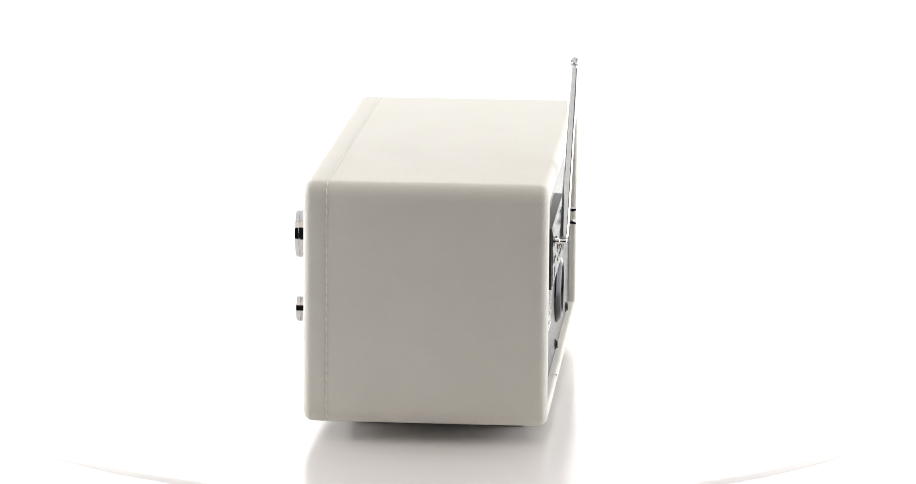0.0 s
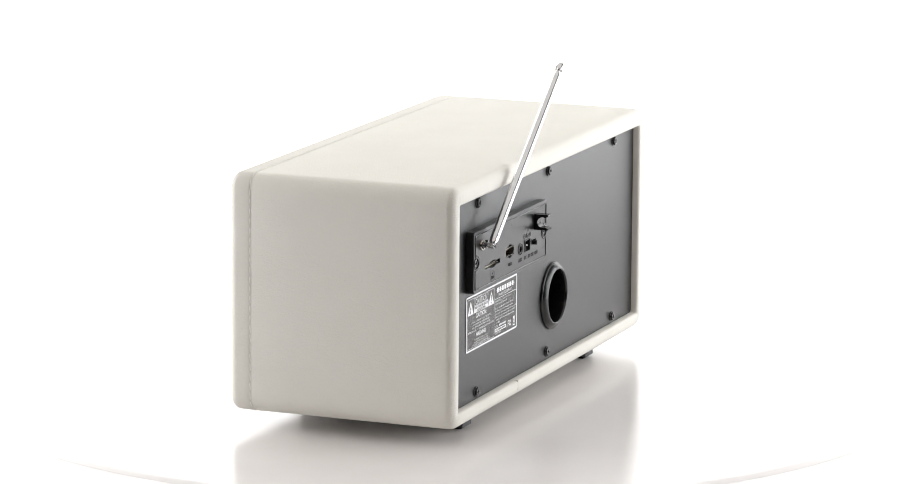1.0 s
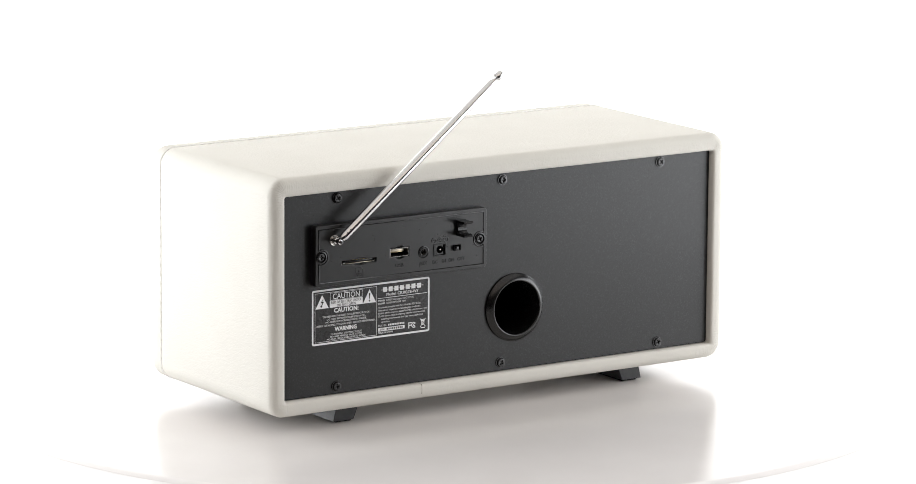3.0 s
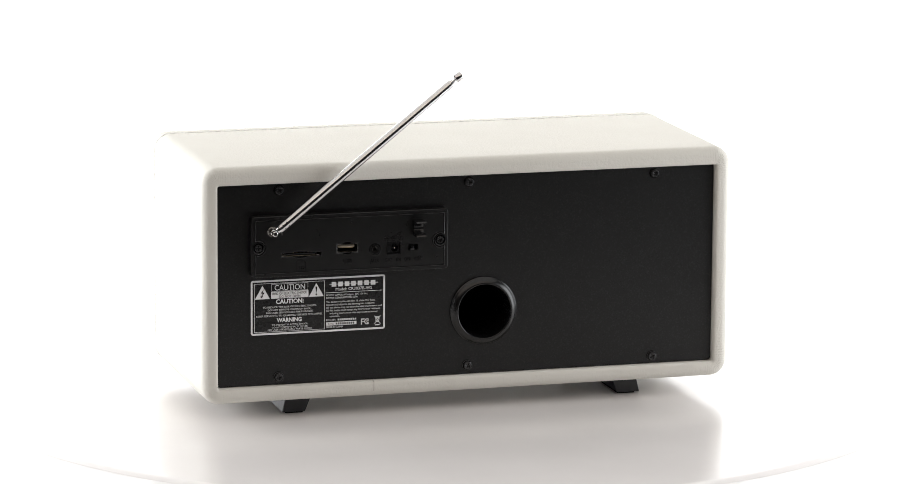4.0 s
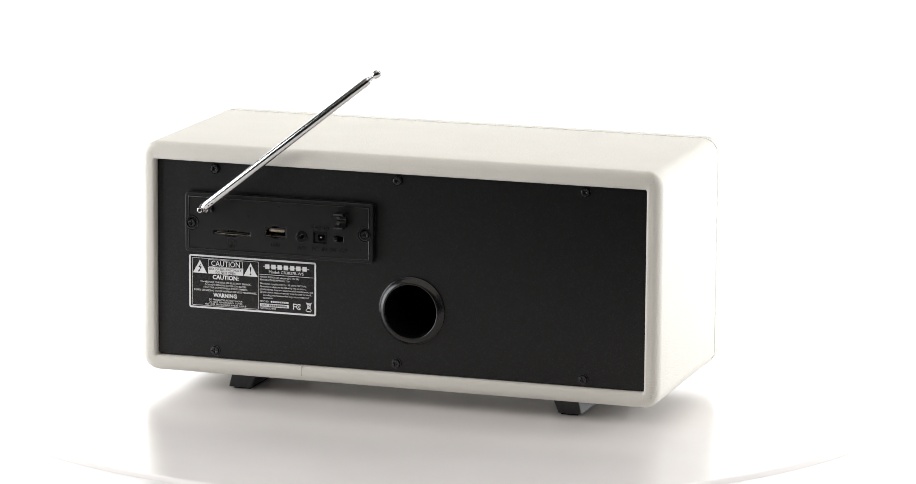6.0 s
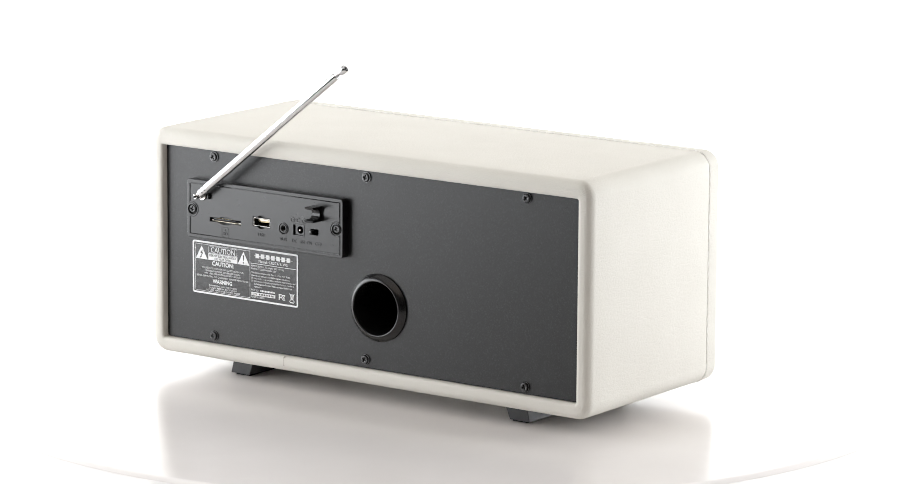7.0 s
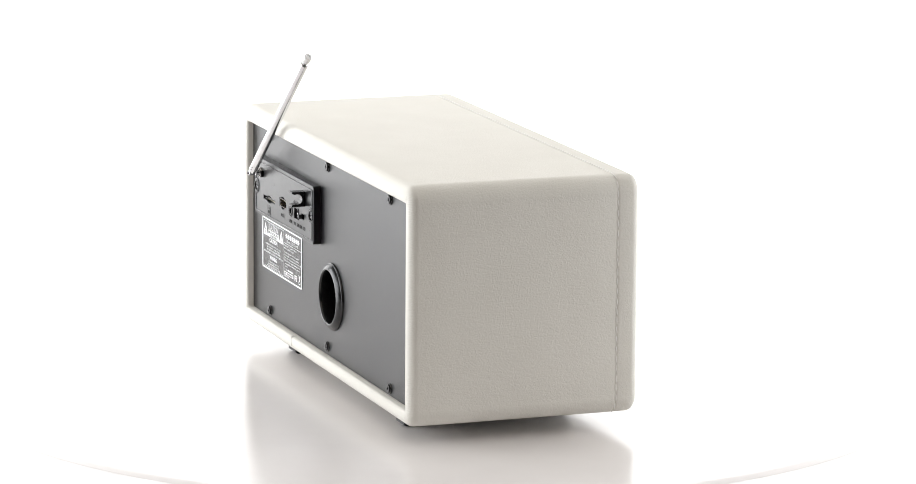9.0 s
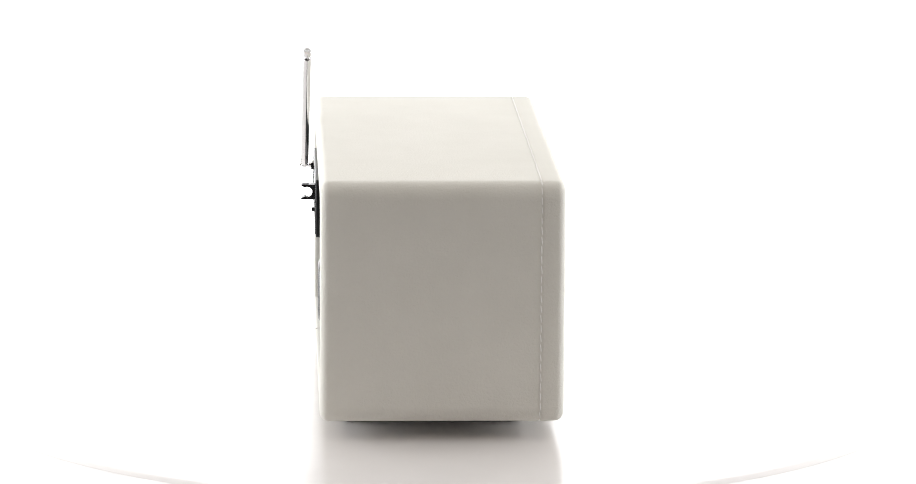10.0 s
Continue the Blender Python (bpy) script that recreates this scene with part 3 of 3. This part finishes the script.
part("hinge_pin", rod(PIV + Vector((0, -0.0020, 0)), PIV + Vector((0, -0.0034, 0)), [(0, 0.0010), (0.0009, 0.0010), (0.0011, 0.0006)], 20), SCREW, antenna)
part("fork_cheek", rod(PIV + Vector((0, 0.0012, 0)), PIV + Vector((0, -0.0026, 0)), [(0, 0.0014), (0.0003, 0.0018), (0.0030, 0.0018), (0.0034, 0.0013)], 24), ROD, antenna, "rounded chrome fork end")
for dz in (-0.0010, 0.0010):
    q = PIV + aw * 0.0034 + Vector((-aw.z, 0, aw.x)) * dz * 1.3
    part("fork_slot", rod(q + Vector((0, -0.0019, 0)), q + Vector((0, -0.0027, 0)), [(0, 0.0005), (0.0006, 0.0004)], 10), SCREW, antenna)
for d in (0.0075, 0.0105):
    for sgn in (-1, 1):
        q = PIV + aw * d + Vector((aw.z, 0, -aw.x)) * 0.0013 * sgn
        part("dimple", rod(q + Vector((0, -0.0022, 0)), q + Vector((0, -0.00265, 0)), [(0, 0.00060), (0.0005, 0.00050)], 12), SCREW, antenna)
part("rest_post", block(PIV.x + 0.0052, PIV.x + 0.0066, PLATE_Y - 0.0022, PLATE_Y + 0.0002, PIV.z - 0.0022, PIV.z + 0.0022, 0.0002), SATIN, plate)

# ---------- rating label ----------
LX0, LX1, LZ0, LZ1 = -0.1532, -0.0612, 0.0569, 0.0941
LY = PANEL_Y - 0.00025
label = part("rating_label", cut_sheet([rounded(LX1 - LX0, LZ1 - LZ0, 0.0016, (LX0 + LX1) / 2, (LZ0 + LZ1) / 2)], LY, 0.0003), LABEL_BLACK, radio, "black rating label with white border and print")
IY = LY - 0.00006

def frame_of(x0, x1, z0, z1, t, r=0.0002):
    return cut_sheet([rounded(x1 - x0, z1 - z0, r, (x0 + x1) / 2, (z0 + z1) / 2, 4), rounded(x1 - x0 - 2 * t, z1 - z0 - 2 * t, max(r - t, 0.0001), (x0 + x1) / 2, (z0 + z1) / 2, 4)], IY, 0.0001)


def bar(x0, x1, z0, z1):
    return cut_sheet([[(x0, z0), (x1, z0), (x1, z1), (x0, z1)]], IY, 0.0001)


def lx(u):
    return LX0 + (LX1 - LX0) * u


def lz(v):
    return LZ1 - (LZ1 - LZ0) * v


def ink(name, me, mat=INK_WHITE):
    return part(name, me, mat, label)


ink("border", frame_of(LX0 + 0.0002, LX1 - 0.0002, LZ0 + 0.0002, LZ1 - 0.0002, 0.0012, 0.0015))
ink("rule_frame", frame_of(lx(0.028), lx(0.548), lz(0.945), lz(0.065), 0.00022))
ink("rule_line", bar(lx(0.556), lx(0.978), lz(0.293), lz(0.285)))
# warning triangles
for u in (0.088, 0.486):
    tri = [(lx(u - 0.055), lz(0.345)), (lx(u + 0.055), lz(0.345)), (lx(u), lz(0.10))]
    ink("warning_triangle", cut_sheet([tri], IY, 0.0001))
bolt = [(0.098, 0.165), (0.076, 0.235), (0.090, 0.245), (0.078, 0.300), (0.071, 0.290), (0.078, 0.328), (0.094, 0.290), (0.086, 0.292), (0.103, 0.228), (0.089, 0.220)]
ink("bolt_sign", cut_sheet([[(lx(a), lz(b)) for a, b in bolt]], IY - 0.00008, 0.0001), LABEL_BLACK)
ink("exclamation_bar", cut_sheet([[(lx(0.480), lz(0.165)), (lx(0.492), lz(0.165)), (lx(0.489), lz(0.270)), (lx(0.483), lz(0.270))]], IY - 0.00008, 0.0001), LABEL_BLACK)
ink("exclamation_dot", cut_sheet([circle(lx(0.486), lz(0.305), 0.0006, 12)], IY - 0.00008, 0.0001), LABEL_BLACK)
ink("caution_frame", frame_of(lx(0.155), lx(0.425), lz(0.215), lz(0.082), 0.0002))
ink("caution_plaque", bar(lx(0.152), lx(0.428), lz(0.345), lz(0.222)))

def line(text, u, v, hgt, wu, mat=INK_WHITE, align="CENTER", bold=0.0, dy=0.0):
    part("print_line", lettering(text, lx(u), lz(v), hgt, IY - 0.00002 - dy, wu * (LX1 - LX0), align, 0.00003, bold), mat, label)


line("CAUTION", 0.29, 0.198, 0.0037, 0.225)
line("RISK OF ELECTRIC SHOCK", 0.29, 0.278, 0.0017, 0.255, LABEL_BLACK, dy=0.00008)
line("DO NOT OPEN", 0.29, 0.336, 0.0017, 0.155, LABEL_BLACK, dy=0.00008)
line("CAUTION:", 0.29, 0.440, 0.0029, 0.205, bold=0.00012)
for text, v, wu in (("TO REDUCE THE RISK OF ELECTRIC SHOCK,", 0.515, 0.40), ("DO NOT REMOVE COVER(OR BACK).", 0.567, 0.325), ("NO USER-SERVICEABLE PARTS INSIDE.", 0.616, 0.345), ("REFER SERVICING TO QUALIFIED SERVICE PERSONNEL.", 0.672, 0.495)):
    line(text, 0.29, v, 0.00120, wu)
line("WARNING", 0.285, 0.772, 0.0027, 0.185, bold=0.00012)
for text, v, wu in (("TO PREVENT ELECTRIC SHOCK", 0.838, 0.265), ("DO NOT REMOVE BACK COVER", 0.882, 0.265), ("NO USER SERVICEABLE PARTS INSIDE", 0.924, 0.325)):
    line(text, 0.29, v, 0.00110, wu)
# maker's mark as plain slabs, struck through by a thin bar
for k in range(7):
    u = 0.600 + k * 0.0485
    ink("mark_slab", bar(lx(u), lx(u + 0.034), lz(0.182), lz(0.098)))
ink("mark_stroke", bar(lx(0.585), lx(0.945), lz(0.146), lz(0.137)))
line("Model: CR3037B-WS", 0.765, 0.258, 0.0020, 0.27)
for text, v, wu, u in (("POWER SUPPLY: AC adapter (DC 10V 1A)", 0.350, 0.305, 0.560), ("POWER CONSUMPTION: 12W", 0.402, 0.235, 0.560), ("This device complies with Part 15 of the FCC Rules.", 0.472, 0.365, 0.560),
                       ("Operation is subject to the following two conditions:", 0.525, 0.360, 0.560), ("(1) this device may not cause harmful interference, and", 0.577, 0.412, 0.560), ("(2) this device must accept any interference received,", 0.628, 0.400, 0.560),
                       ("including interference that may cause undesired", 0.682, 0.355, 0.585), ("operation.", 0.733, 0.075, 0.585), ("FCC ID:", 0.800, 0.070, 0.560), ("MADE IN CHINA", 0.928, 0.125, 0.560)):
    line(text, u, v, 0.00120, wu, align="LEFT")
for k in range(10):
    ink("id_bar", bar(lx(0.645 + k * 0.0142), lx(0.645 + k * 0.0142 + 0.0100), lz(0.800), lz(0.768)))
ink("serial_plaque", bar(lx(0.560), lx(0.785), lz(0.885), lz(0.825)))
line("S/N:", 0.572, 0.872, 0.0013, 0.045, LABEL_BLACK, "LEFT", dy=0.00008)
for k in range(9):
    u = 0.632 + k * 0.0158
    ink("serial_bar", cut_sheet([[(lx(u), lz(0.872)), (lx(u + 0.0095), lz(0.872)), (lx(u + 0.0095), lz(0.838)), (lx(u), lz(0.838))]], IY - 0.00008, 0.0001), LABEL_BLACK)
# approval mark: an angular stem and two open rings
def arc_band(u, v, r0, r1, a0, a1, n=14):
    pts = [(lx(u) + r1 * math.cos(radians(a0 + (a1 - a0) * i / n)), lz(v) + r1 * math.sin(radians(a0 + (a1 - a0) * i / n))) for i in range(n + 1)]
    pts += [(lx(u) + r0 * math.cos(radians(a1 + (a0 - a1) * i / n)), lz(v) + r0 * math.sin(radians(a1 + (a0 - a1) * i / n))) for i in range(n + 1)]
    return cut_sheet([pts], IY, 0.0001)


ink("approval_stem", bar(lx(0.818), lx(0.825), lz(0.90), lz(0.79)))
ink("approval_arm", bar(lx(0.825), lx(0.846), lz(0.808), lz(0.79)))
ink("approval_arm", bar(lx(0.825), lx(0.842), lz(0.853), lz(0.836)))
ink("approval_ring", arc_band(0.865, 0.845, 0.0014, 0.0020, 50, 310))
ink("approval_ring", arc_band(0.870, 0.845, 0.0005, 0.0010, 50, 310))
# crossed-out bin sign
ink("bin_body", cut_sheet([[(lx(0.925), lz(0.78)), (lx(0.957), lz(0.78)), (lx(0.952), lz(0.865)), (lx(0.930), lz(0.865))], [(lx(0.929), lz(0.795)), (lx(0.953), lz(0.795)), (lx(0.949), lz(0.852)), (lx(0.933), lz(0.852))]], IY, 0.0001))
ink("bin_lid", bar(lx(0.922), lx(0.960), lz(0.775), lz(0.762)))
for s in (1, -1):
    ink("bin_cross", cut_sheet([[(lx(0.941 - 0.024), lz(0.825 + s * 0.072)), (lx(0.941 - 0.021), lz(0.825 + s * 0.080)), (lx(0.941 + 0.024), lz(0.825 - s * 0.072)), (lx(0.941 + 0.021), lz(0.825 - s * 0.080))]], IY - 0.00003 * (2 + s), 0.00008))
ink("bin_underline", bar(lx(0.924), lx(0.958), lz(0.925), lz(0.908)))

# ---------- feet: slanted runners ----------
def build_foot(side):
    prof = [(0.1045, ZB + 0.001), (0.1095, 0.0012), (0.1255, 0.0012), (0.1225, ZB + 0.001)]
    rings = []
    for y, k in ((-0.0680, 0.90), (-0.0675, 1.0), (0.0475, 1.0), (0.0480, 0.90)):
        mx, mz = 0.1145, 0.007
        rings.append([(CX + side * (mx + (x - mx) * (0.96 if k < 1 else 1)), y, mz + (z - mz) * (0.97 if k < 1 else 1)) for x, z in prof])
    bm = loft(rings, True, True)
    bmesh.ops.bevel(bm, geom=[e for e in bm.edges if abs(e.verts[0].co.y - e.verts[1].co.y) > 0.05], offset=0.0005, segments=2, affect="EDGES")
    return bm


for side in (-1, 1):
    foot = part("foot", build_foot(side), FOOT, radio, "dark slanted plastic foot runner")
    a, b = sorted((CX + side * 0.1105, CX + side * 0.1225))
    part("rubber_pad", block(a, b, -0.066, 0.046, 0.0, 0.0016, 0.0003), HOLE, foot)

# ---------- front controls, seen in profile ----------
def knob(name, x, z, r):
    y = Y1 - 0.0055
    prof = [(r * 0.86, y), (r * 0.86, y + 0.0045), (r * 0.98, y + 0.0052), (r, y + 0.0060), (r, y + 0.0078), (r * 0.975, y + 0.0080), (r * 0.975, y + 0.0085), (r, y + 0.0087), (r * 0.995, y + 0.0112), (r * 0.97, y + 0.0114), (r * 0.97, y + 0.0119), (r * 0.99, y + 0.0121), (r * 0.985, y + 0.0135), (r * 0.97, y + 0.0146), (r * 0.88, y + 0.0150), (r * 0.80, y + 0.0146), (r * 0.2, y + 0.0146)]
    return part(name, lathe_y(prof, x, z, 48), CHROME, radio, "chrome control knob")


knob("tuning_knob", -0.135, 0.1288, 0.0170)
knob("volume_knob", -0.135, 0.0782, 0.0090)

# ================= movement =================
def motions():
    rows = [(0.5 * k, pose(0, 0, 0, 0, 0, turn_at(0.5 * k))) for k in range(21)]
    walk(radio, rows)
    walk(turntable, rows)


motions()
